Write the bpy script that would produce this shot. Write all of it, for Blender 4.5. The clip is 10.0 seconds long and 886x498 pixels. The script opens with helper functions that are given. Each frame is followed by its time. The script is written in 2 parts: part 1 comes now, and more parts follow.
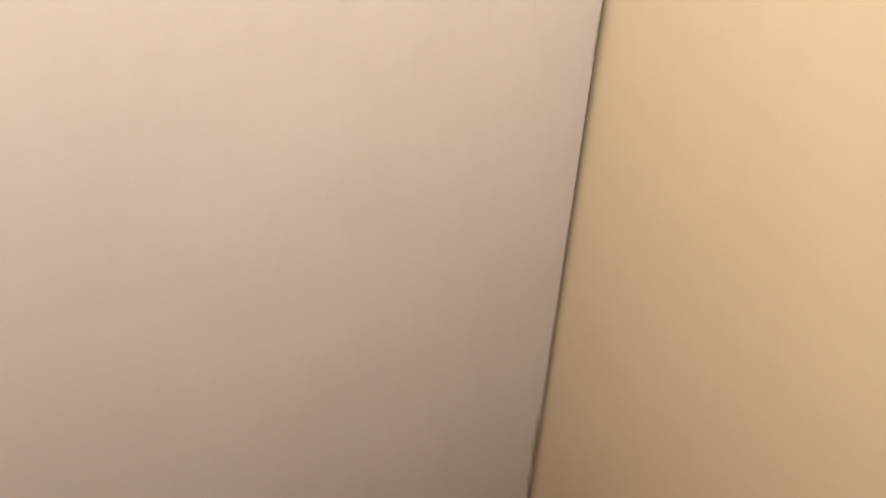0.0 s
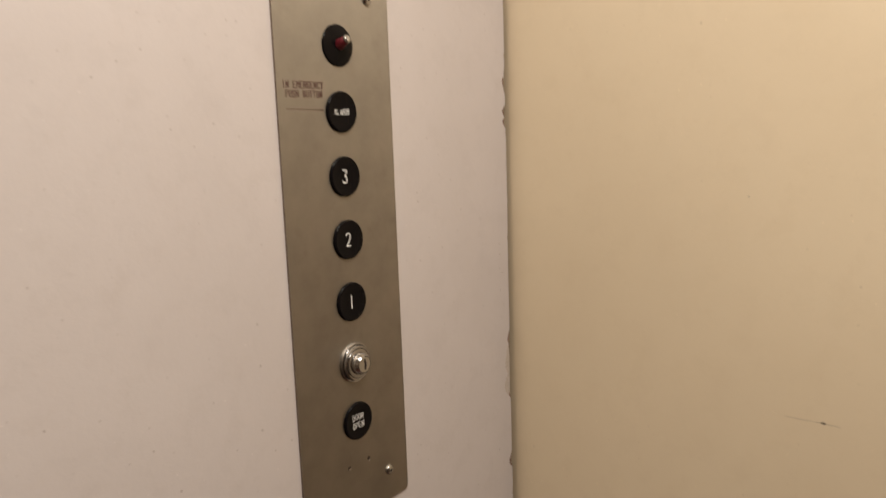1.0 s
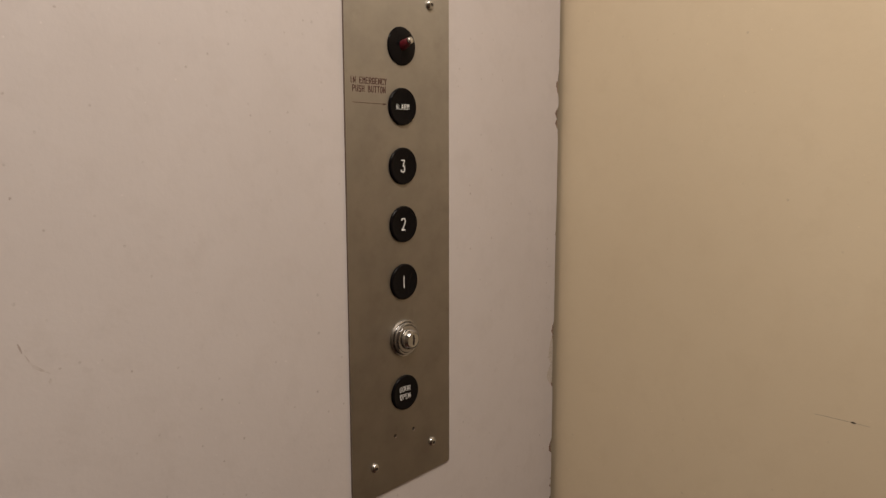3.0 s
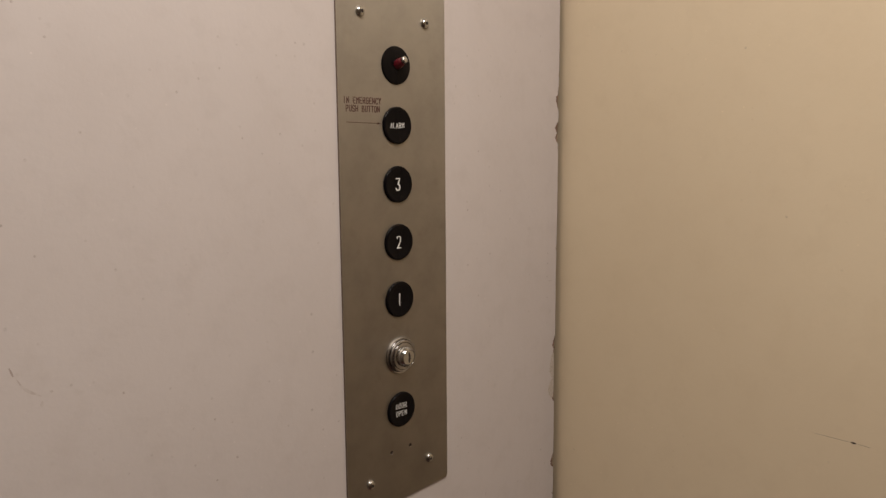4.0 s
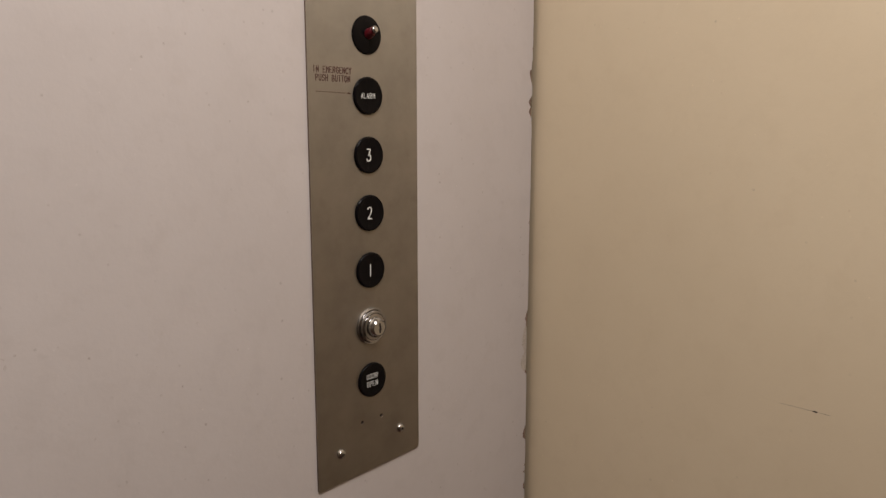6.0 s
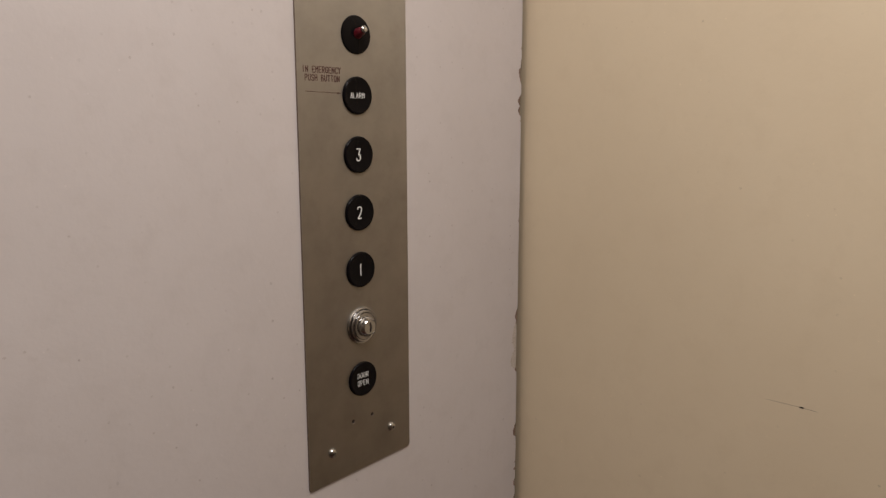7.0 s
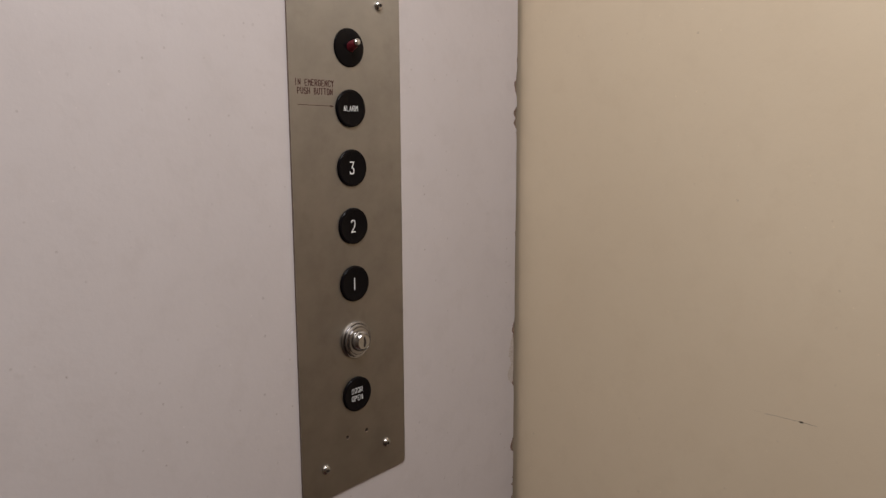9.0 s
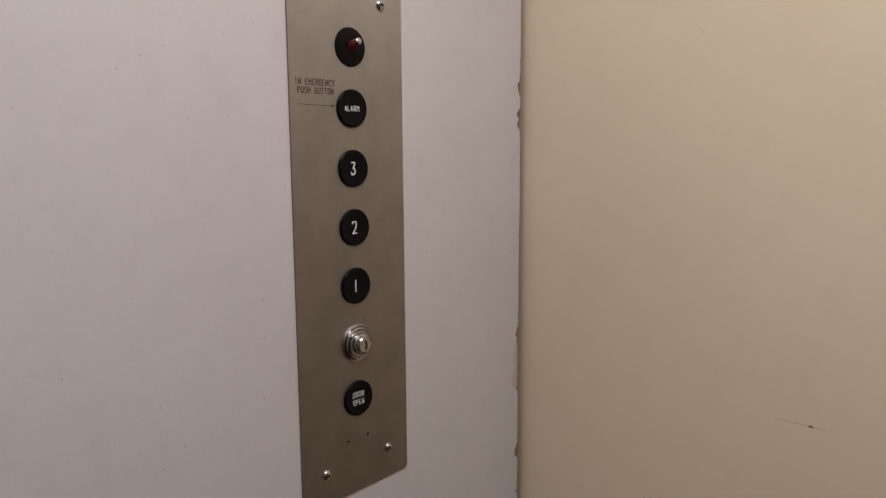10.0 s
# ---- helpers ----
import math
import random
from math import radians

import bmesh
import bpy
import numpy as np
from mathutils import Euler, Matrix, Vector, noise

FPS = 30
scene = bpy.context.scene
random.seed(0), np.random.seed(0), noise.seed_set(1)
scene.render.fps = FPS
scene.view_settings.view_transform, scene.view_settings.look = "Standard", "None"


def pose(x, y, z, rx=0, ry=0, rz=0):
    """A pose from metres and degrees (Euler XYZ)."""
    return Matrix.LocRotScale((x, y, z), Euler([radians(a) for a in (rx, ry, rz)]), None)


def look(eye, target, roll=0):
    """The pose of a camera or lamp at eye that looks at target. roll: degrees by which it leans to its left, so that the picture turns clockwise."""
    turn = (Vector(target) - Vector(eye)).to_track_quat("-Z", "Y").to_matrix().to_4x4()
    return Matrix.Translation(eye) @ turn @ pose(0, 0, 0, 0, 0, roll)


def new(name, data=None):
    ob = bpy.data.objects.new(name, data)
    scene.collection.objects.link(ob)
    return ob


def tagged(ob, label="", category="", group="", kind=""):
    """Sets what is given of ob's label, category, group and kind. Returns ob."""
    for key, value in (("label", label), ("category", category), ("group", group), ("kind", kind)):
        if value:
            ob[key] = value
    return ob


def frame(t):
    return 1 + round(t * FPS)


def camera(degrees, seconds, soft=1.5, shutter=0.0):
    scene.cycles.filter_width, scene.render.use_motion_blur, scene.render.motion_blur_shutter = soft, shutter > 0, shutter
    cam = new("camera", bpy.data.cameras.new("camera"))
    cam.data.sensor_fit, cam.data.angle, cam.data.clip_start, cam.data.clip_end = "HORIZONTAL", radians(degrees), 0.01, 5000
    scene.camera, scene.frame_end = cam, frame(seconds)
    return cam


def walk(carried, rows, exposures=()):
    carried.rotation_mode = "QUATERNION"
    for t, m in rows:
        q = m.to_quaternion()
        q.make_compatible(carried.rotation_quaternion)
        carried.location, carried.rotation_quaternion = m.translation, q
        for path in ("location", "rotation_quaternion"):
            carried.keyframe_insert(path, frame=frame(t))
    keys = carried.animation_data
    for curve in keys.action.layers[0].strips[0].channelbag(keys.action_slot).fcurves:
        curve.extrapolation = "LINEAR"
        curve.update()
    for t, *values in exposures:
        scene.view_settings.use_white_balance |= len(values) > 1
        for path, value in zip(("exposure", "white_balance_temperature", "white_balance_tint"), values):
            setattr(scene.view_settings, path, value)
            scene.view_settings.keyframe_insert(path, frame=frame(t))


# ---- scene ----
cam = camera(62.0, 10.0, soft=1.4, shutter=0.5)
PATH = [
    (0, (-0.292, -0.599, 1.183), (0.476, 0.751, -0.077), 0.9),
    (0.1, (-0.327, -0.512, 1.186), (0.689, 0.889, 0.184), -1.0),
    (0.2, (-0.347, -0.48, 1.223), (0.807, 0.933, 0.402), -1.5),
    (0.3, (-0.365, -0.448, 1.256), (0.903, 0.942, 0.578), -2.3),
    (0.4, (-0.385, -0.438, 1.266), (0.977, 0.93, 0.743), -3.6),
    (0.5, (-0.389, -0.424, 1.284), (1.035, 0.891, 0.792), -4.1),
    (0.7, (-0.403, -0.416, 1.285), (1.126, 0.807, 0.881), -3.1),
    (1, (-0.414, -0.433, 1.279), (1.133, 0.799, 0.98), -2.0),
    (1.2, (-0.423, -0.453, 1.282), (1.076, 0.847, 1.033), -1.7),
    (1.5, (-0.434, -0.473, 1.285), (1.029, 0.872, 1.061), -0.3),
    (2, (-0.44, -0.488, 1.279), (1.01, 0.867, 1.028), 0.1),
    (2.5, (-0.439, -0.482, 1.276), (0.996, 0.883, 1.002), 0.1),
    (2.7, (-0.448, -0.472, 1.266), (0.999, 0.882, 0.991), -0.1),
    (3.8, (-0.429, -0.489, 1.278), (0.972, 0.914, 1.011), -0.3),
    (4, (-0.429, -0.49, 1.281), (0.973, 0.911, 1.013), -0.4),
    (4.5, (-0.424, -0.5, 1.277), (0.988, 0.891, 1.017), -0.3),
    (5, (-0.424, -0.506, 1.276), (1.002, 0.868, 0.994), -0.1),
    (5.5, (-0.426, -0.504, 1.276), (0.999, 0.867, 0.974), -0.1),
    (6, (-0.423, -0.502, 1.27), (1.002, 0.865, 0.959), -0.0),
    (6.2, (-0.423, -0.502, 1.268), (1.004, 0.862, 0.949), 0.0),
    (7.3, (-0.425, -0.503, 1.274), (1.022, 0.84, 0.954), -0.1),
    (7.5, (-0.423, -0.503, 1.274), (1.019, 0.845, 0.953), -0.2),
    (8, (-0.425, -0.502, 1.277), (1.009, 0.858, 0.972), -0.2),
    (8.5, (-0.422, -0.504, 1.276), (1.017, 0.853, 0.98), -0.3),
    (9, (-0.416, -0.503, 1.274), (1.029, 0.848, 0.983), -0.3),
    (9.5, (-0.412, -0.502, 1.271), (1.03, 0.855, 0.994), -0.4),
    (10, (-0.409, -0.499, 1.267), (1.03, 0.863, 0.998), -0.4),
]
EXPOSURES = [
    (0.0, 1.47, 6960, 9), (0.1, 1.27, 6800, 6), (0.3, 1.15, 6680, 4), (0.5, 0.87, 6680, 5), (1.0, 0.42, 6750, 8), (1.5, 0.10, 6800, 10), (2.5, -0.05, 6850, 10),
    (4.5, 0.0, 6500, 10), (7.5, 0.0, 6150, 10), (10.0, 0.0, 5750, 10),
]
walk(cam, [(t, look(eye, target, roll)) for t, eye, target, roll in PATH], EXPOSURES)

# ---- light: one warm luminous panel in the cab's ceiling ----
FLOOR_Z, CEIL_Z = -0.12, 2.08
CAB_LEFT, CAB_BACK = -1.20, -1.42
EDGE_X, SIDE_X = 0.2422, 0.2438          # free edge of the front panel; face of the side wall

world = bpy.data.worlds.new("world")
scene.world = world
world.use_nodes = True
world.node_tree.nodes["Background"].inputs["Color"].default_value = (0.02, 0.02, 0.02, 1)
world.node_tree.nodes["Background"].inputs["Strength"].default_value = 0.0

lamp = bpy.data.lights.new("ceiling_lamp", "AREA")
lamp.shape, lamp.size, lamp.size_y = "RECTANGLE", 0.55, 0.55
lamp.energy, lamp.color = 13.5, (1.0, 0.93, 0.86)
lamp_ob = new("ceiling_lamp", lamp)
lamp_ob.matrix_world = pose(-0.31, -0.63, CEIL_Z - 0.045)


# ---- materials ----
def material(name, colour, rough=0.5, metal=0.0):
    m = bpy.data.materials.new(name)
    m.use_nodes = True
    b = m.node_tree.nodes["Principled BSDF"]
    b.inputs["Base Color"].default_value = (*colour, 1)
    b.inputs["Roughness"].default_value = rough
    b.inputs["Metallic"].default_value = metal
    return m, m.node_tree, b


def add(tree, kind, **values):
    n = tree.nodes.new(kind)
    for key, value in values.items():
        n.inputs[key.replace("_", " ")].default_value = value
    return n


def noise_of(tree, scale, detail=3.0, rough=0.5, stretch=None):
    co = tree.nodes.new("ShaderNodeTexCoord")
    n = add(tree, "ShaderNodeTexNoise", Scale=scale, Detail=detail, Roughness=rough)
    if stretch:
        mp = add(tree, "ShaderNodeMapping", Scale=stretch)
        tree.links.new(co.outputs["Object"], mp.inputs["Vector"])
        tree.links.new(mp.outputs["Vector"], n.inputs["Vector"])
    else:
        tree.links.new(co.outputs["Object"], n.inputs["Vector"])
    return n.outputs["Fac"]


def ramp(tree, fac, low, high, a, b):
    r = tree.nodes.new("ShaderNodeMapRange")
    r.inputs["From Min"].default_value, r.inputs["From Max"].default_value = low, high
    r.inputs["To Min"].default_value, r.inputs["To Max"].default_value = a, b
    tree.links.new(fac, r.inputs["Value"])
    return r.outputs["Result"]


def blend(tree, fac, one, two):
    m = tree.nodes.new("ShaderNodeMix")
    m.data_type = "RGBA"
    for socket, value in ((m.inputs["A"], one), (m.inputs["B"], two)):
        if isinstance(value, tuple):
            socket.default_value = (*value, 1)
        else:
            tree.links.new(value, socket)
    tree.links.new(fac, m.inputs["Factor"])
    return m.outputs["Result"]


def bump(tree, shader, fac, strength, distance):
    n = add(tree, "ShaderNodeBump", Strength=strength, Distance=distance)
    tree.links.new(fac, n.inputs["Height"])
    tree.links.new(n.outputs["Normal"], shader.inputs["Normal"])


def specks(tree, scale, radius):
    """1 on sparse small dots of an upright surface facing y or x, 0 elsewhere."""
    co = tree.nodes.new("ShaderNodeTexCoord")
    sep = tree.nodes.new("ShaderNodeSeparateXYZ")
    tree.links.new(co.outputs["Object"], sep.inputs["Vector"])
    both = tree.nodes.new("ShaderNodeMath")
    tree.links.new(sep.outputs["X"], both.inputs[0])
    tree.links.new(sep.outputs["Y"], both.inputs[1])
    com = tree.nodes.new("ShaderNodeCombineXYZ")
    tree.links.new(both.outputs[0], com.inputs["X"])
    tree.links.new(sep.outputs["Z"], com.inputs["Y"])
    v = tree.nodes.new("ShaderNodeTexVoronoi")
    v.voronoi_dimensions = "2D"
    v.inputs["Scale"].default_value = scale
    tree.links.new(com.outputs["Vector"], v.inputs["Vector"])
    col = tree.nodes.new("ShaderNodeSeparateColor")
    tree.links.new(v.outputs["Color"], col.inputs["Color"])
    near = ramp(tree, v.outputs["Distance"], radius, radius * 0.4, 0.0, 1.0)
    some = ramp(tree, col.outputs["Red"], 0.72, 0.95, 0.0, 0.75)
    drift = ramp(tree, noise_of(tree, 7.0, 2.0), 0.40, 0.62, 0.15, 1.0)
    shape = ramp(tree, noise_of(tree, 900.0, 2.0), 0.35, 0.60, 0.2, 1.0)
    for other in (some, drift, shape):
        dots = tree.nodes.new("ShaderNodeMath")
        dots.operation = "MULTIPLY"
        tree.links.new(near, dots.inputs[0])
        tree.links.new(other, dots.inputs[1])
        near = dots.outputs[0]
    return near


def painted(name, base, dirt, speck, rough, grain, dots=62.0):
    """Rolled wall paint: cloudy tone, faint stains, small grains of dirt under the film, slight orange peel."""
    m, t, b = material(name, base, rough)
    tone = blend(t, ramp(t, noise_of(t, 5.0, 4.0, 0.6), 0.40, 0.75, 0.0, 0.55), base, dirt)
    tone = blend(t, ramp(t, noise_of(t, 38.0, 4.0, 0.65), 0.50, 0.78, 0.0, 0.6), tone, dirt)
    stain = ramp(t, noise_of(t, 75.0, 2.0, 0.5), 0.68, 0.80, 0.0, 0.25)
    tone = blend(t, stain, tone, tuple(0.55 * d + 0.45 * k for d, k in zip(dirt, speck)))
    tone = blend(t, specks(t, dots, 0.075), tone, speck)
    tone = blend(t, specks(t, dots * 0.37, 0.035), tone, tuple(0.7 * k for k in speck))
    tone = blend(t, specks(t, dots * 0.8, 0.05), tone, tuple(1.22 * k for k in base))
    t.links.new(tone, b.inputs["Base Color"])
    t.links.new(ramp(t, noise_of(t, 30.0), 0.3, 0.7, rough - 0.07, rough + 0.07), b.inputs["Roughness"])
    bump(t, b, noise_of(t, grain, 3.0, 0.6), 0.20, 0.0008)
    return m


WHITE = painted("off_white_panel_paint", (0.565, 0.510, 0.494), (0.50, 0.445, 0.425), (0.24, 0.18, 0.15), 0.48, 150.0)
YELLOW = painted("cream_wall_paint", (0.680, 0.562, 0.400), (0.635, 0.517, 0.362), (0.60, 0.475, 0.335), 0.42, 120.0)
TAN = painted("dark_tan_unseen_wall", (0.155, 0.115, 0.083), (0.13, 0.096, 0.068), (0.10, 0.075, 0.052), 0.5, 200.0)
CEILING, _t, _b = material("ceiling_paint", (0.75, 0.72, 0.66), 0.6)
bump(_t, _b, noise_of(_t, 200.0), 0.1, 0.001)

# unseen floor: its dark red-brown dims and warms the light bounced upwards
FLOORING, _t, _b = material("unseen_red_brown_floor", (0.10, 0.075, 0.055), 0.5)
_t.links.new(blend(_t, ramp(_t, noise_of(_t, 25.0, 5.0), 0.35, 0.7, 0.0, 1.0), (0.125, 0.043, 0.027), (0.065, 0.025, 0.017)), _b.inputs["Base Color"])

CORE, _t, _b = material("brown_board_core", (0.085, 0.06, 0.04), 0.8)
_t.links.new(blend(_t, ramp(_t, noise_of(_t, 500.0), 0.35, 0.7, 0.0, 1.0), (0.23, 0.145, 0.10), (0.14, 0.088, 0.062)), _b.inputs["Base Color"])
PRIMER, _t, _b = material("pinkish_grey_primer", (0.40, 0.37, 0.28), 0.7)
_t.links.new(blend(_t, ramp(_t, noise_of(_t, 700.0), 0.4, 0.65, 0.0, 1.0), (0.54, 0.47, 0.42), (0.41, 0.35, 0.29)), _b.inputs["Base Color"])

# brushed stainless steel: upright grain that spreads reflections sideways, fingermark haze
STEEL, _t, _b = material("brushed_stainless_steel", (0.48, 0.46, 0.43), 0.5, 1.0)
_grain = noise_of(_t, 60.0, 3.0, 0.6, (45.0, 1.0, 1.0))
_haze = noise_of(_t, 22.0, 4.0, 0.6)
_marks = ramp(_t, noise_of(_t, 55.0, 3.0, 0.6), 0.56, 0.78, 0.0, 0.35)
_tone = blend(_t, ramp(_t, _haze, 0.38, 0.72, 0.0, 1.0), (0.50, 0.457, 0.396), (0.44, 0.397, 0.338))
_t.links.new(blend(_t, _marks, _tone, (0.38, 0.335, 0.28)), _b.inputs["Base Color"])
_t.links.new(ramp(_t, _haze, 0.3, 0.75, 0.58, 0.65), _b.inputs["Roughness"])
_b.inputs["Anisotropic"].default_value = 0.7
_tan = _t.nodes.new("ShaderNodeTangent")
_tan.direction_type, _tan.uv_map = "UV_MAP", "grain"
_t.links.new(_tan.outputs["Tangent"], _b.inputs["Tangent"])
bump(_t, _b, _grain, 0.08, 0.0002)

CUT_EDGE, _t, _b = material("shaded_cut_steel_edge", (0.17, 0.125, 0.095), 0.8)
_b.inputs["Specular IOR Level"].default_value = 0.1
CHROME, _t, _b = material("polished_chrome", (0.50, 0.49, 0.48), 0.16, 1.0)
_t.links.new(ramp(_t, noise_of(_t, 300.0), 0.3, 0.7, 0.10, 0.24), _b.inputs["Roughness"])
NICKEL, _t, _b = material("dull_turned_nickel", (0.38, 0.37, 0.37), 0.25, 1.0)
_t.links.new(ramp(_t, noise_of(_t, 400.0), 0.3, 0.7, 0.12, 0.22), _b.inputs["Roughness"])
BLACK, _t, _b = material("black_phenolic_plastic", (0.004, 0.0032, 0.0038), 0.3)
_t.links.new(ramp(_t, noise_of(_t, 160.0, 4.0), 0.3, 0.7, 0.06, 0.15), _b.inputs["Roughness"])
_b.inputs["Specular IOR Level"].default_value = 0.10
RED, _, _b = material("red_plastic_sleeve", (0.10, 0.004, 0.010), 0.35)
HOLE, _, _b = material("unlit_hole", (0.022, 0.012, 0.008), 0.9)
LEGEND, _t, _b = material("white_legend_fill", (0.85, 0.83, 0.80), 0.6)
INK, _t, _b = material("worn_red_brown_engraving_fill", (0.13, 0.06, 0.04), 0.7)
_t.links.new(blend(_t, ramp(_t, noise_of(_t, 420.0, 3.0), 0.54, 0.70, 0.0, 0.6), (0.070, 0.019, 0.015), (0.22, 0.155, 0.12)), _b.inputs["Base Color"])
SCUFF, _t, _b = material("dark_scuff", (0.17, 0.12, 0.09), 0.7)
FAINT, _t, _b = material("faint_grey_scuff", (0.40, 0.35, 0.31), 0.7)
_t.links.new(blend(_t, ramp(_t, noise_of(_t, 160.0, 3.0), 0.40, 0.58, 0.0, 1.0), (0.45, 0.385, 0.36), (0.54, 0.485, 0.465)), _b.inputs["Base Color"])
SCUFFED_WHITE, _t, _b = material("grey_brown_scuff", (0.36, 0.30, 0.275), 0.7)
FAINT_YELLOW, _t, _b = material("faint_brown_scratch", (0.55, 0.44, 0.30), 0.7)


# ---- builders ----
def part(name, data, mat, parent=None, label=""):
    """Links a bmesh or a mesh as one object, under parent if given."""
    if isinstance(data, bmesh.types.BMesh):
        me = bpy.data.meshes.new(name)
        bmesh.ops.recalc_face_normals(data, faces=data.faces)
        data.to_mesh(me)
        data.free()
    else:
        me = data
    me.materials.clear()
    me.materials.append(mat)
    ob = new(name, me)
    if parent:
        ob.parent = parent
    return tagged(ob, label)


def box(lo, hi, bevel=0.0):
    bm = bmesh.new()
    bmesh.ops.create_cube(bm, size=1.0)
    for v in bm.verts:
        v.co = Vector([l + (h - l) * (c + 0.5) for l, h, c in zip(lo, hi, v.co)])
    if bevel:
        bmesh.ops.bevel(bm, geom=bm.edges[:], offset=bevel, segments=2, affect="EDGES")
    return bm


def turned(profile, steps=48, axis_shift=(0, 0)):
    """A turned body about the -y axis from (radius, height) pairs, smooth-shaded; height is measured towards -y."""
    bm = bmesh.new()
    rings = []
    for r, h in profile:
        if r == 0:
            rings.append([bm.verts.new((axis_shift[0], -h, axis_shift[1]))])
        else:
            rings.append([bm.verts.new((axis_shift[0] + r * math.cos(2 * math.pi * i / steps), -h,
                                        axis_shift[1] + r * math.sin(2 * math.pi * i / steps))) for i in range(steps)])
    for a, b in zip(rings, rings[1:]):
        for i in range(steps):
            j = (i + 1) % steps
            if len(a) > 1 and len(b) > 1:
                bm.faces.new((a[i], a[j], b[j], b[i]))
            elif len(a) > 1:
                bm.faces.new((a[i], a[j], b[0]))
            else:
                bm.faces.new((a[0], b[j], b[i]))
    for f in bm.faces:
        f.smooth = True
    bmesh.ops.recalc_face_normals(bm, faces=bm.faces)
    for e in bm.edges:
        e.smooth = len(e.link_faces) < 2 or e.calc_face_angle() < radians(34)
    return bm


def ribbon(points, width, y, thick=0.0002):
    """A thin flat stroke with tapering ends along (x, z) points in a plane of constant y."""
    bm = bmesh.new()
    rows = []
    for i, p in enumerate(points):
        a, b = points[max(i - 1, 0)], points[min(i + 1, len(points) - 1)]
        d = (Vector(b) - Vector(a)).normalized()
        n = Vector((-d.y, d.x))
        w = width[i] if isinstance(width, (list, tuple)) else width
        q = [Vector(p) + n * w / 2, Vector(p) - n * w / 2]
        rows.append([bm.verts.new((k.x, y + dy, k.y)) for dy in (0.0, -thick) for k in q])
    for a, b in zip(rows, rows[1:]):
        for i, j in ((0, 1), (1, 3), (3, 2), (2, 0)):
            bm.faces.new((a[i], a[j], b[j], b[i]))
    for r in (rows[0], rows[-1]):
        bm.faces.new((r[0], r[1], r[3], r[2]))
    return bm


def curve_mesh(curve):
    """The mesh of a curve, laid upright so that its x, y become x, z and its front faces -y."""
    ob = bpy.data.objects.new("curve", curve)
    scene.collection.objects.link(ob)
    me = bpy.data.meshes.new_from_object(ob.evaluated_get(bpy.context.evaluated_depsgraph_get()))
    bpy.data.objects.remove(ob)
    bpy.data.curves.remove(curve)
    me.transform(pose(0, 0, 0, 90))
    return me


# engraver's single-stroke letters on a grid 4 wide and 6 high: strokes of xy pairs, ~ for a rounded stroke
STROKES = {"A": "00 26 40/12 32", "L": "06 00 40", "R": "00 06/~06 46 43 03/23 40", "M": "00 06 23 46 40", "D": "00 06/~06 46 40 00",
           "O": "~26 46 40 00 06 26", "P": "00 06/~06 46 43 03", "E": "46 06 00 40/03 33", "N": "00 06 40 46", "I": "20 26",
           "G": "~45 46 06 00 40 43/43 23", "C": "~45 46 06 00 40 41", "Y": "06 23 46/23 20", "U": "~06 00 40 46",
           "S": "~45 46 06 03 43 40 00 01", "H": "00 06/40 46/03 43", "B": "00 06/~06 36 33 03/~03 43 40 00", "T": "06 46/26 20",
           "1": "20 26", "2": "~05 06 46 43 00/00 40", "3": "06 46 23/~23 43 40 00 01"}


def softened(points, rounds=3):
    for _ in range(rounds):
        cut = [points[0]]
        for a, b in zip(points, points[1:]):
            cut += [a.lerp(b, 0.25), a.lerp(b, 0.75)]
        points = cut + [points[-1]]
    return points


def lettering(body, height, width, stroke, surface, mid=(0, 0), shaky=0.0, seed=1):
    """A line of engraved letters centred on mid, laid on the surface y = surface(x, z); stroke: width of the cutter."""
    rnd = random.Random(seed)
    bm = bmesh.new()
    pitch = (width + 0.25 * width / max(len(body), 2)) / len(body)
    lift = 0.0
    for i, letter in enumerate(body):
        x0 = mid[0] + (i - (len(body) - 1) / 2) * pitch
        dz = rnd.uniform(-shaky, shaky)
        for spec in STROKES.get(letter, "").split("/"):
            if not spec:
                continue
            soft = spec[0] == "~"
            points = [Vector(((int(p[0]) / 4 - 0.5) * pitch * 0.61, (int(p[1]) / 6 - 0.5) * height)) for p in spec.strip("~").split()]
            if soft:
                points = softened(points)
            lift += 0.00001
            fine = []
            for a, b in zip(points, points[1:]):
                n = max(1, round((b - a).length / 0.0012))
                fine += [a.lerp(b, k / n) for k in range(n)]
            fine.append(points[-1])
            # rounded ends: the stroke goes on by half its width and narrows
            d0, d1 = (fine[0] - fine[1]).normalized(), (fine[-1] - fine[-2]).normalized()
            fine = [fine[0] + d0 * stroke * 0.5, fine[0] + d0 * stroke * 0.3] + fine + [fine[-1] + d1 * stroke * 0.3, fine[-1] + d1 * stroke * 0.5]
            wide = [0.45, 0.85] + [1.0 + rnd.uniform(-1, 1) * shaky * 400 for _ in fine[4:]] + [0.85, 0.45]
            rows = []
            for k, p in enumerate(fine):
                d = (fine[min(k + 1, len(fine) - 1)] - fine[max(k - 1, 0)]).normalized()
                n = Vector((-d.y, d.x)) * stroke * wide[k] / 2
                row = []
                for q in (p + n, p - n):
                    x, z = x0 + q.x, mid[1] + dz + q.y
                    row.append((x, surface(x, z), z))
                rows.append([bm.verts.new((x, y - h, z)) for h in (0.0, 0.00010 + lift) for x, y, z in row])
            for a, b in zip(rows, rows[1:]):
                for m, n in ((0, 1), (1, 3), (3, 2), (2, 0)):
                    bm.faces.new((a[m], a[n], b[n], b[m]))
            for r in (rows[0], rows[-1]):
                bm.faces.new((r[0], r[1], r[3], r[2]))
    return bm


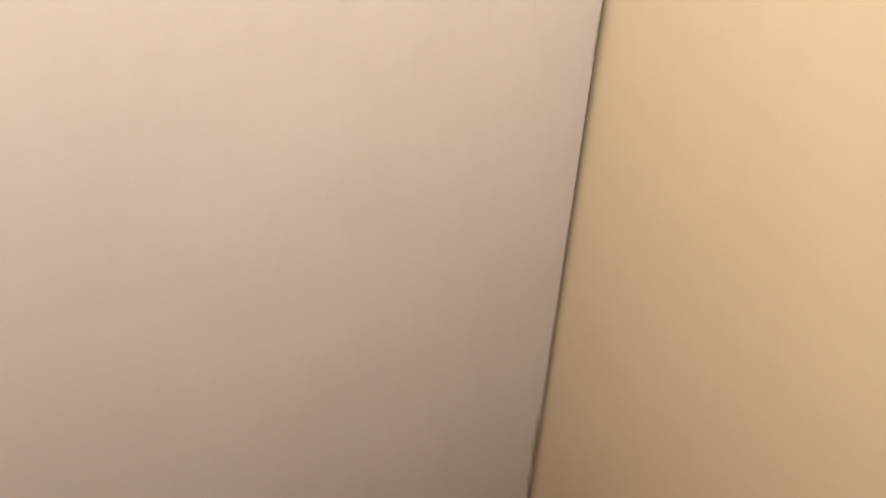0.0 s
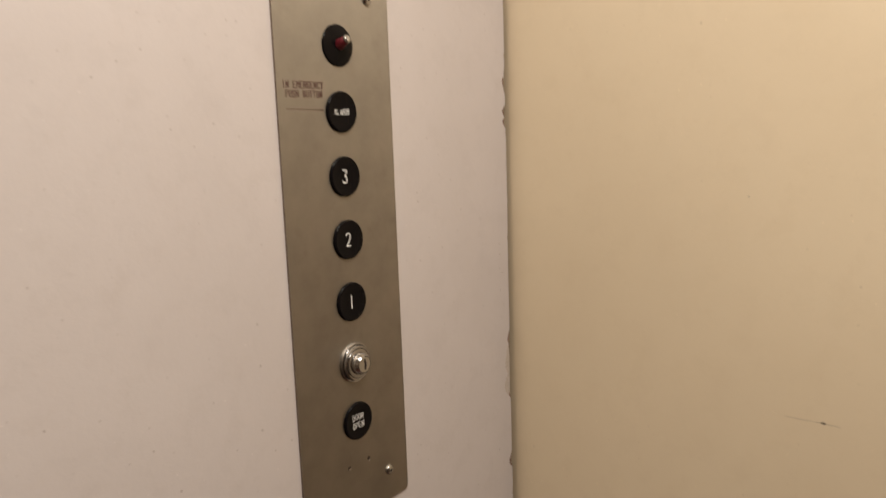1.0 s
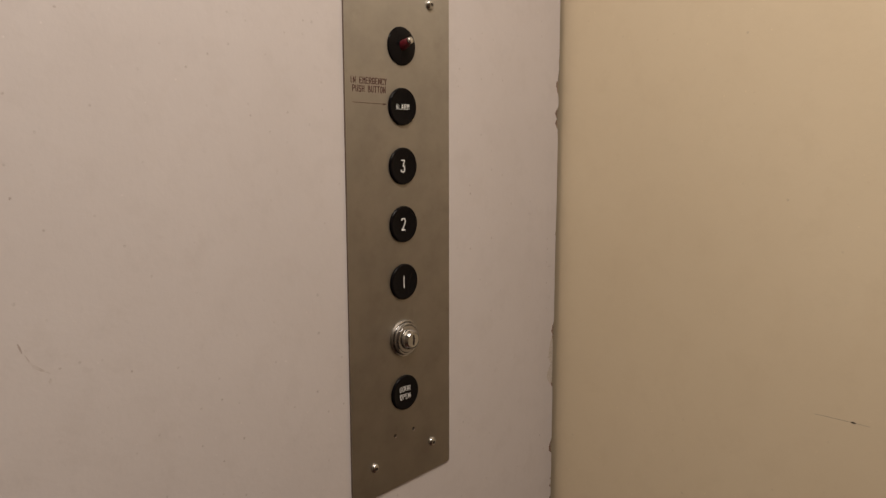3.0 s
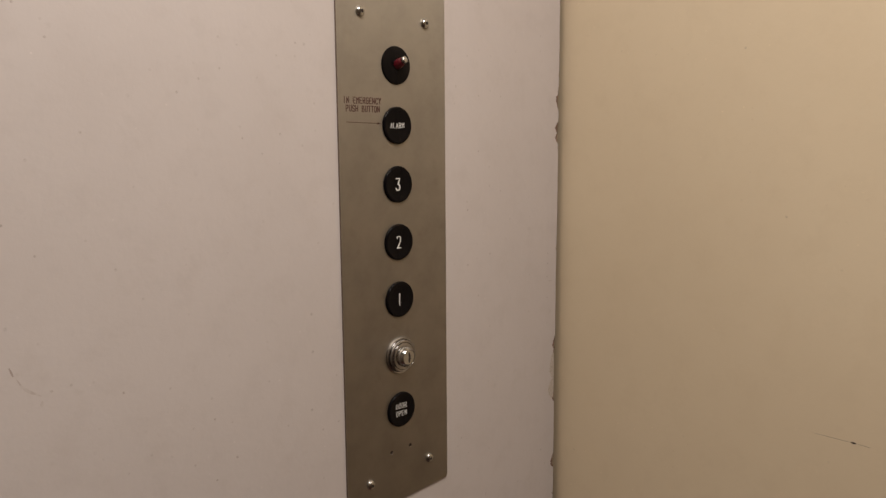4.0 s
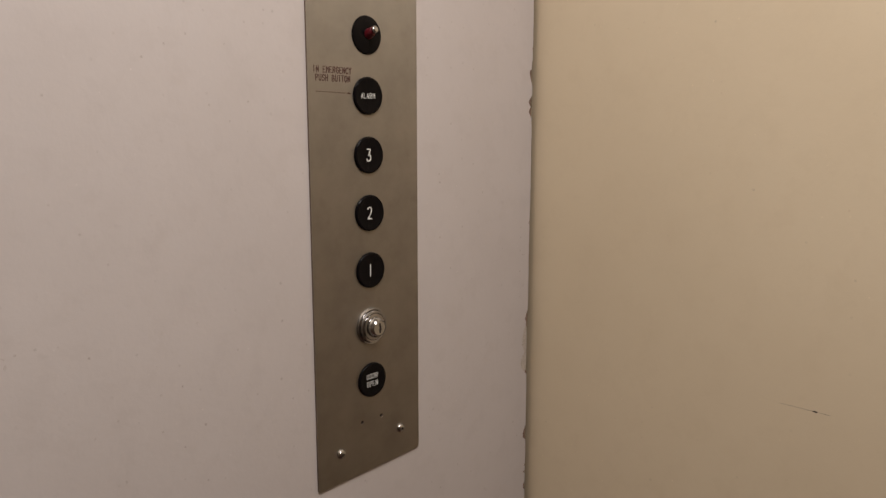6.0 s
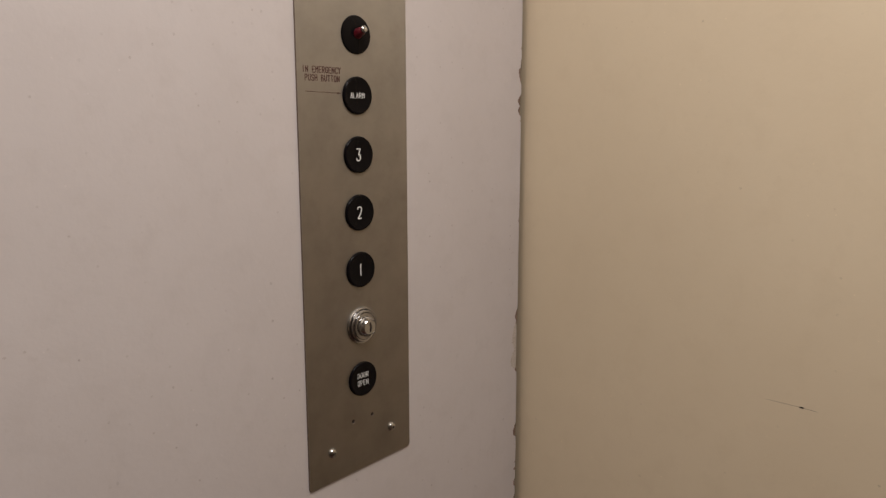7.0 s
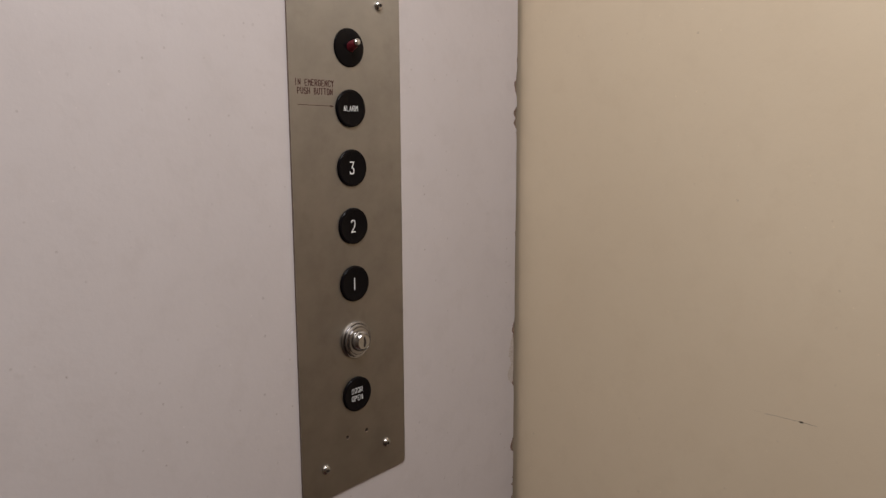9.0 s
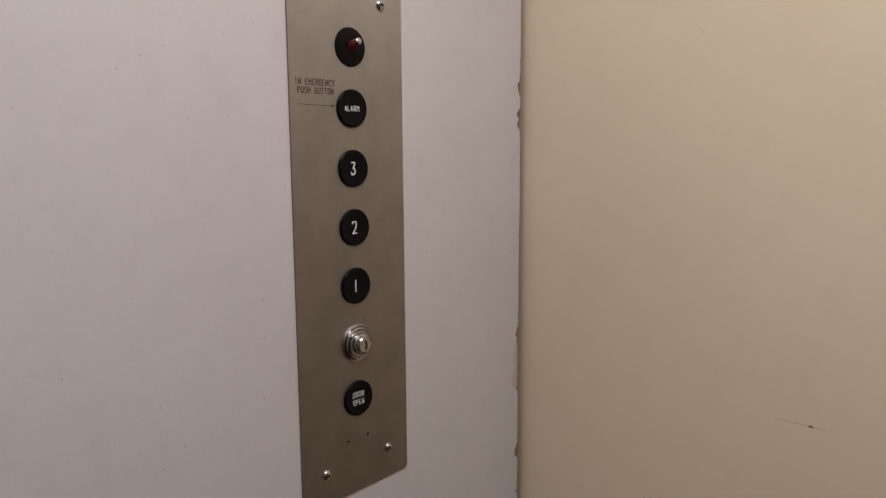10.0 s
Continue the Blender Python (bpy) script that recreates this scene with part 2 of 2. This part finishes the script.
def sheet(outline, holes, thick, edge):
    """A plate cut from a flat outline with round holes (x, z, radius), its edges slightly rounded; back at y = 0."""
    c = bpy.data.curves.new("sheet", "CURVE")
    c.dimensions, c.fill_mode = "2D", "BOTH"
    c.extrude, c.bevel_depth, c.bevel_resolution = thick / 2 - edge, edge, 2
    loops = [outline] + [[(x + r * math.cos(2 * math.pi * i / 24), z + r * math.sin(2 * math.pi * i / 24)) for i in range(24)] for x, z, r in holes]
    for loop in loops:
        s = c.splines.new("POLY")
        s.points.add(len(loop) - 1)
        for p, (x, z) in zip(s.points, loop):
            p.co = (x, z, 0, 1)
        s.use_cyclic_u = True
    me = curve_mesh(c)
    for v in me.vertices:
        v.co.y -= thick / 2
    return me


def rounded_outline(corners, r, n=5):
    out = []
    for i, p in enumerate(corners):
        p = Vector(p)
        a, b = (Vector(corners[i - 1]) - p).normalized(), (Vector(corners[(i + 1) % len(corners)]) - p).normalized()
        for k in range(n + 1):
            t = k / n
            out.append(tuple((p + a * r * (1 - t) ** 2 + b * r * t ** 2)))
    return out


# ---- the cab: floor, ceiling, side and back walls ----
tagged(part("floor", box((CAB_LEFT - 0.05, CAB_BACK - 0.05, FLOOR_Z - 0.04), (SIDE_X + 0.05, 0.06, FLOOR_Z)), FLOORING),
       "unseen lift cab floor, dark red-brown to tint bounced light", "floor", kind="structure")
tagged(part("ceiling", box((CAB_LEFT - 0.05, CAB_BACK - 0.05, CEIL_Z), (SIDE_X + 0.05, 0.06, CEIL_Z + 0.03)), CEILING),
       "plain pale painted ceiling of the lift cab", "ceiling", kind="structure")
# unseen closing walls, kept dark so that little light bounces off them
tagged(part("wall_left", box((CAB_LEFT - 0.04, CAB_BACK, FLOOR_Z), (CAB_LEFT, -0.0005, CEIL_Z)), TAN),
       "plain unseen cab wall, dark tan to cut bounced light", "wall", kind="structure")
tagged(part("wall_back", box((CAB_LEFT - 0.04, CAB_BACK - 0.04, FLOOR_Z), (SIDE_X + 0.04, CAB_BACK - 0.0005, CEIL_Z)), TAN),
       "plain unseen cab wall, dark tan to cut bounced light", "wall", kind="structure")
# the sheet bends back in a soft curve behind the front panel's edge
BEND = 0.095
plan = [(SIDE_X + 0.04, 0.0120), (SIDE_X + 0.04, CAB_BACK), (SIDE_X, CAB_BACK)]
plan += [(SIDE_X + BEND - math.sqrt(BEND ** 2 - k ** 2), k - 0.024) for k in [0.036 * i / 48 for i in range(49)]]
bm = bmesh.new()
low, high = ([bm.verts.new((x, y, z)) for x, y in plan] for z in (FLOOR_Z, CEIL_Z))
bm.faces.new(low)
bm.faces.new(high[::-1])
for i in range(len(plan)):
    j = (i + 1) % len(plan)
    bm.faces.new((low[i], low[j], high[j], high[i]))
wall_side = tagged(part("wall_right", bm, YELLOW), "cream yellow painted cab wall with a dark scratch", "wall", kind="structure")
# added backing, in the primer colour to lift the corner gap out of black
lining = tagged(part("wall_cavity", box((CAB_LEFT - 0.04, 0.0125, FLOOR_Z), (SIDE_X + 0.05, 0.055, CEIL_Z)), PRIMER),
                "added grey-brown backing that lightens the gap behind the front panel", "wall", kind="structure")

# scratch on the side wall: a hairline with one dark gouge
def on_side(bm):
    for v in bm.verts:
        x, y, z = v.co
        v.co = (SIDE_X + y, -x, z)
    return bm


def wavy(x0, z0, x1, z1, n, wobble, seed):
    rnd = random.Random(seed)
    return [(x0 + (x1 - x0) * i / n, z0 + (z1 - z0) * i / n + rnd.uniform(-wobble, wobble)) for i in range(n + 1)]


for x0, z0, x1, z1, n, seed, widths, paint, label in (
        (0.281, 1.0300, 0.309, 1.0299, 10, 3, [0.00008] + [0.00030, 0.00016, 0.00030] * 3 + [0.00016], SCUFF, "thin dark scratch"),
        (0.3096, 1.0300, 0.3142, 1.0298, 4, 4, [0.0004, 0.0012, 0.0016, 0.0012, 0.0004], HOLE, "short black gouge"),
        (0.315, 1.0296, 0.325, 1.0291, 5, 5, [0.00026] * 5 + [0.0001], SCUFF, "thin dark scratch"),
        (0.266, 1.0309, 0.279, 1.0304, 8, 6, [0.00005] + [0.00010] * 8, FAINT_YELLOW, "faint brown hairline")):
    part("scratch", on_side(ribbon(wavy(x0, z0, x1, z1, n, 0.0002, seed), widths, 0, 0.00005)), paint, wall_side, label)

# ---- front panel: brown core, painted skin with a chipped free edge ----
# chips in the paint: height of the deepest place, reach above and below it, depth
CHIPS = [(1.3362, 0.0028, 0.0150, 0.0062), (1.3395, 0.0110, 0.0040, 0.0022), (1.3030, 0.0075, 0.0060, 0.0070), (1.2935, 0.0055, 0.0075, 0.0066), (1.2820, 0.0020, 0.0020, 0.0016),
         (1.1700, 0.0055, 0.0040, 0.0020), (1.1250, 0.0020, 0.0020, 0.0014), (1.0580, 0.0130, 0.0050, 0.0066), (1.0320, 0.0280, 0.0190, 0.0122),
         (1.0080, 0.0170, 0.0170, 0.0150), (0.9170, 0.0150, 0.0050, 0.0080), (0.8800, 0.0016, 0.0016, 0.0046), (0.8720, 0.0028, 0.0028, 0.0052), (0.8540, 0.0065, 0.0065, 0.0056),
         (0.8320, 0.0090, 0.0060, 0.0058), (0.7900, 0.0040, 0.0060, 0.0036), (0.4600, 0.0060, 0.0060, 0.0015), (0.1500, 0.0350, 0.0300, 0.0090), (0.0950, 0.0250, 0.0300, 0.0120), (-0.0100, 0.0550, 0.0400, 0.0095),
         (1.5200, 0.0050, 0.0050, 0.0020), (1.3600, 0.0030, 0.0030, 0.0014)]


def edge_at(z, depth_scale, rough):
    d = rough * (0.5 + 0.5 * noise.noise(Vector((3.0, z * 140.0, 0.5)))) + 0.0006 * noise.noise(Vector((7.0, z * 9.0, 1.5))) + (0.0010 if z < 1.0 else 0.0010 * max(0.0, min(1.0, (1.20 - z) / 0.2)))
    for mid, above, below, deep in CHIPS:
        k = (z - mid) / above if z > mid else (mid - z) / below
        if k < 1:
            ragged = 0.85 + 0.3 * noise.noise(Vector((1.0, z * 700.0, 2.0)))
            d = max(d, deep * depth_scale * (1 - k ** 1.7) * ragged)
    return EDGE_X - d


def panel_outline(depth_scale, rough, inset=0.0):
    zs = []
    z = FLOOR_Z
    while z < CEIL_Z:
        zs.append(z)
        z += 0.0011 if 0.80 < z < 1.37 else 0.006
    zs.append(CEIL_Z)
    return [(CAB_LEFT, CEIL_Z), (CAB_LEFT, FLOOR_Z)] + [(edge_at(z, depth_scale, rough) - inset, z) for z in zs]


def slab(outline, y0, y1):
    bm = bmesh.new()
    front = [bm.verts.new((x, y0, z)) for x, z in outline]
    back = [bm.verts.new((x, y1, z)) for x, z in outline]
    bm.faces.new(front)
    bm.faces.new(back[::-1])
    for i in range(len(front)):
        j = (i + 1) % len(front)
        bm.faces.new((front[j], front[i], back[i], back[j]))
    return bm


# core juts 1.3 mm past the skin, a brown line for the gap's shadow
wall_front = tagged(part("wall_front", slab(panel_outline(0.40, 0.0006, -0.0013), 0.0012, 0.0122), CORE),
                    "off-white painted front panel of the cab, its edge chipped to the brown core", "wall", kind="structure")
part("paint_skin", slab(panel_outline(1.0, 0.0005), 0.0, 0.0012), WHITE, wall_front, "off-white paint with specks and chipped edge")
# bare primer showing where a long flake is gone
part("bare_patch", ribbon([(EDGE_X - 0.0062, 1.056), (EDGE_X - 0.0064, 1.045), (EDGE_X - 0.0066, 1.030), (EDGE_X - 0.0080, 1.015), (EDGE_X - 0.0082, 1.002), (EDGE_X - 0.0080, 0.990)],
                          [0.0060, 0.0104, 0.0112, 0.0136, 0.0138, 0.0060], 0.0011), PRIMER, wall_front, "bare pinkish-grey primer")
# scuffs on the paint: a short dark dash, a faint curved line below it and a few rubbed spots
part("scuff", ribbon([(-0.3095, 1.1520), (-0.3085, 1.1490), (-0.3076, 1.1460)], [0.0006, 0.0013, 0.0006], 0.0, 0.00004), SCUFFED_WHITE, wall_front, "short dark scuff")
for stroke, widths in (([(-0.3064, 1.1452), (-0.3040, 1.1400), (-0.3010, 1.1360), (-0.2970, 1.1330), (-0.2930, 1.1305)], [0.0004, 0.0010, 0.0020, 0.0015, 0.0005]),
                       ([(-0.3060, 1.1478), (-0.3050, 1.1470), (-0.3045, 1.1464)], [0.0006, 0.0020, 0.0008]),
                       ([(-0.2926, 1.1272), (-0.2930, 1.1252), (-0.2932, 1.1236)], [0.0009, 0.0024, 0.0010]),
                       ([(-0.2880, 1.1322), (-0.2870, 1.1320), (-0.2862, 1.1324)], [0.0008, 0.0018, 0.0008]),
                       ([(0.1215, 0.9190), (0.1225, 0.9205), (0.1232, 0.9222)], [0.0004, 0.0008, 0.0004])):
    part("scuff", ribbon(stroke, widths, 0.0, 0.00004), FAINT, wall_front, "faint grey scuff")
part("scuff", ribbon([(0.226, 1.1345), (0.2300, 1.1346), (0.2345, 1.1344)], [0.0003, 0.0006, 0.0003], 0.0, 0.00004), FAINT, wall_front, "short faint scuff")

# ---- the control panel ----
PITCH, MID_Z, FACE, BUTTON_X = 0.0511, 1.1996, 0.0018, 0.0022   # spacing of the controls, height of the middle one, plate thickness, their line
control_panel = tagged(new("control_panel"), "brushed steel lift control panel with round black buttons", "control panel")
control_panel.matrix_world = pose(0.001, 0, MID_Z)

SCREWS = [(-0.036, 0.194), (0.037, 0.192), (-0.035, -0.2153), (0.0375, -0.2121)]
VENTS = [(-0.0095, -0.1930), (0.0135, -0.1925)]
PLATE = [(-0.0602, 0.219), (0.0622, 0.217), (0.0622, -0.2388), (-0.0602, -0.2438)]
# dark sheet slightly larger than the plate, standing in for its shadow gap
part("shadow_strip", sheet(rounded_outline([(x + math.copysign(0.0002, x), z + math.copysign(0.0002, z)) for x, z in PLATE], 0.003), [], 0.0008, 0.0001),
     CORE, control_panel, "thin dark strip for the shadow gap behind the plate")
plate = part("faceplate", sheet(rounded_outline(PLATE, 0.003),
                                [(x, z, 0.0021) for x, z in VENTS], FACE, 0.0004), STEEL, control_panel, "brushed stainless steel faceplate")
# the grain runs up and down the plate
grain = plate.data.uv_layers.new(name="grain")
for loop in plate.data.loops:
    co = plate.data.vertices[loop.vertex_index].co
    grain.data[loop.index].uv = (co.x, co.z)
# the plate's cut edge is coloured dark to draw its thin line of shade
plate.data.materials.append(CUT_EDGE)
for f in plate.data.polygons:
    f.material_index = 1 if f.normal.y > -0.93 else 0
for x, z in VENTS:
    part("hole", turned([(0.0021, FACE - 0.0006), (0, FACE - 0.0006)], 16, (x, z)), HOLE, plate, "small drilled hole")


def at(ob, x, z, y=0.0):
    ob.location = (x, y, z)
    return ob


# black push buttons: rounded rim, shallow dished face, white legend cut into it
RIM = FACE + 0.0024


def dished(x, z):
    """Height of a button's face at a place on it, towards -y."""
    return -(RIM - 0.0010 * (1 - min(1.0, math.hypot(x, z) / 0.0142) ** 2))


DISH = [(0.0162, FACE - 0.0005), (0.0162, RIM - 0.0013)]
DISH += [(0.0162 - 0.0013 * (1 - math.cos(a)), RIM - 0.0013 + 0.0013 * math.sin(a)) for a in [math.pi / 2 * i / 6 for i in range(1, 7)]]
DISH += [(0.0142 * k, -dished(0.0142 * k, 0)) for k in (1.0, 0.94, 0.86, 0.75, 0.6, 0.4, 0.2, 0)]
for k, lines in ((2, [("ALARM", 0.0044, 0.0158, 0)]), (1, [("3", 0.0102, 0.0060, 0)]), (0, [("2", 0.0102, 0.0060, 0)]), (-1, [("1", 0.0102, 0.0060, 0)]),
                 (-3, [("DOOR", 0.0046, 0.0130, 0.0036), ("OPEN", 0.0046, 0.0130, -0.0036)])):
    button = at(part("push_button", turned(DISH), BLACK, control_panel, "round black button with white legend"),
                BUTTON_X, k * PITCH - {-1: 0.0006, -3: 0.0011}.get(k, 0.0))
    for body, h, w, dz in lines:
        thick = 0.00092 if len(body) == 1 else 0.00044
        part("legend", lettering(body, h, w, thick, dished, (-0.0005, dz), 0.00008, k + 9), LEGEND, button, "white engraved " + body)

# key switch: stepped bezel, lock barrel, keyhole
key = at(part("key_switch", turned([(0.0168, FACE - 0.0005), (0.0168, FACE + 0.0018), (0.0165, FACE + 0.0025), (0.0158, FACE + 0.0029), (0.0151, FACE + 0.0027),
                                    (0.0148, FACE + 0.0022), (0.0146, FACE + 0.0042), (0.0142, FACE + 0.0050), (0.0134, FACE + 0.0054), (0.0127, FACE + 0.0052),
                                    (0.0125, FACE + 0.0047), (0.0121, FACE + 0.0056), (0.0110, FACE + 0.0060), (0.0095, FACE + 0.0062), (0, FACE + 0.0062)]),
              NICKEL, control_panel, "turned metal key switch with stepped rings"), BUTTON_X, -2 * PITCH - 0.0012)
part("barrel", turned([(0.0095, FACE + 0.0058), (0.0094, FACE + 0.0068), (0.0091, FACE + 0.0094), (0.0089, FACE + 0.0099), (0.0074, FACE + 0.0120), (0.0071, FACE + 0.0124), (0.0069, FACE + 0.0126),
                       (0.0069, FACE + 0.0110)], 40), CHROME, key, "bright chrome lock barrel")
part("lock_plug", turned([(0.0067, FACE + 0.0110), (0.0067, FACE + 0.0122), (0.0065, FACE + 0.0124), (0, FACE + 0.0124)], 40), CHROME, key, "round lock plug")
# the slot: an upright cut with the stepped sides of a key
slot = bmesh.new()
side = [(-0.0007, 0.0046), (0.0007, 0.0046), (0.0008, 0.0022), (0.0022, 0.0012), (0.0009, 0.0002), (0.0022, -0.0014), (0.0010, -0.0022), (0.0008, -0.0046),
        (-0.0007, -0.0046), (-0.0009, -0.0012), (-0.0002, 0.0006), (-0.0010, 0.0018)]
faces = [[slot.verts.new((x + 0.0003, -(FACE + h), z)) for x, z in side] for h in (0.0124, 0.01258)]
slot.faces.new(faces[0])
slot.faces.new(faces[1])
for i in range(len(side)):
    j = (i + 1) % len(side)
    slot.faces.new((faces[0][i], faces[0][j], faces[1][j], faces[1][i]))
part("keyhole", slot, HOLE, key, "dark upright keyhole")

# stop switch: black disc with a red toggle, chrome tip
switch = at(part("toggle_switch", turned([(0.0163, FACE - 0.0005), (0.0163, FACE + 0.0006), (0.0157, FACE + 0.0013), (0.0120, FACE + 0.0022), (0.0070, FACE + 0.0028),
                                          (0.0045, FACE + 0.0030), (0, FACE + 0.0030)]), BLACK, control_panel, "black disc with a red toggle lever"), BUTTON_X, 3 * PITCH)
lever_pose = pose(0, -(FACE + 0.0020), 0.0004, -20)
sleeve = part("lever", turned([(0.0045, 0.0), (0.0042, 0.0028), (0.0036, 0.0060), (0.0032, 0.0077), (0.0027, 0.0082), (0, 0.0082)], 28), RED, switch, "red plastic toggle lever")
sleeve.matrix_local = lever_pose
tip = part("lever_tip", turned([(0.0021, 0.0078), (0.0027, 0.0086), (0.0031, 0.0094), (0.0031, 0.0102), (0.0027, 0.0112), (0.0016, 0.0118), (0, 0.0120)], 28), CHROME, switch, "bright chrome tip")
tip.matrix_local = lever_pose

# dome-headed fixing screws with a sunk socket
for x, z in SCREWS:
    dome = [(0.0044, FACE - 0.0003), (0.0044, FACE + 0.0006)]
    dome += [(0.0044 * math.cos(a), FACE + 0.0006 + 0.0028 * math.sin(a)) for a in [math.radians(70 / 6 * k) for k in range(1, 7)]]
    dome += [(0.0014, FACE + 0.0020), (0, FACE + 0.0020)]
    screw = at(part("screw", turned(dome, 28), CHROME, control_panel, "domed chrome screw"), x, z)
    part("socket", turned([(0.00148, FACE + 0.0026), (0, FACE + 0.0026)], 12), HOLE, screw, "dark screw socket")

# engraved notice and arrow beside the alarm button
for body, w, x, z in (("IN EMERGENCY", 0.0400, -0.0352, 0.1221), ("PUSH BUTTON", 0.0360, -0.0346, 0.1153)):
    part("notice", lettering(body, 0.0048, w, 0.00072, lambda px, pz: -FACE, (x, z), 0.0001, len(body)), INK, control_panel, "worn red-brown engraved " + body)
part("arrow", ribbon([(-0.0525, 0.1041), (-0.0180, 0.1036)], 0.00042, -FACE), INK, control_panel, "fine engraved arrow")
part("arrow", ribbon([(-0.0192, 0.1036), (-0.0158, 0.1035)], [0.0018, 0.0003], -FACE), INK, control_panel, "fine engraved arrow head")
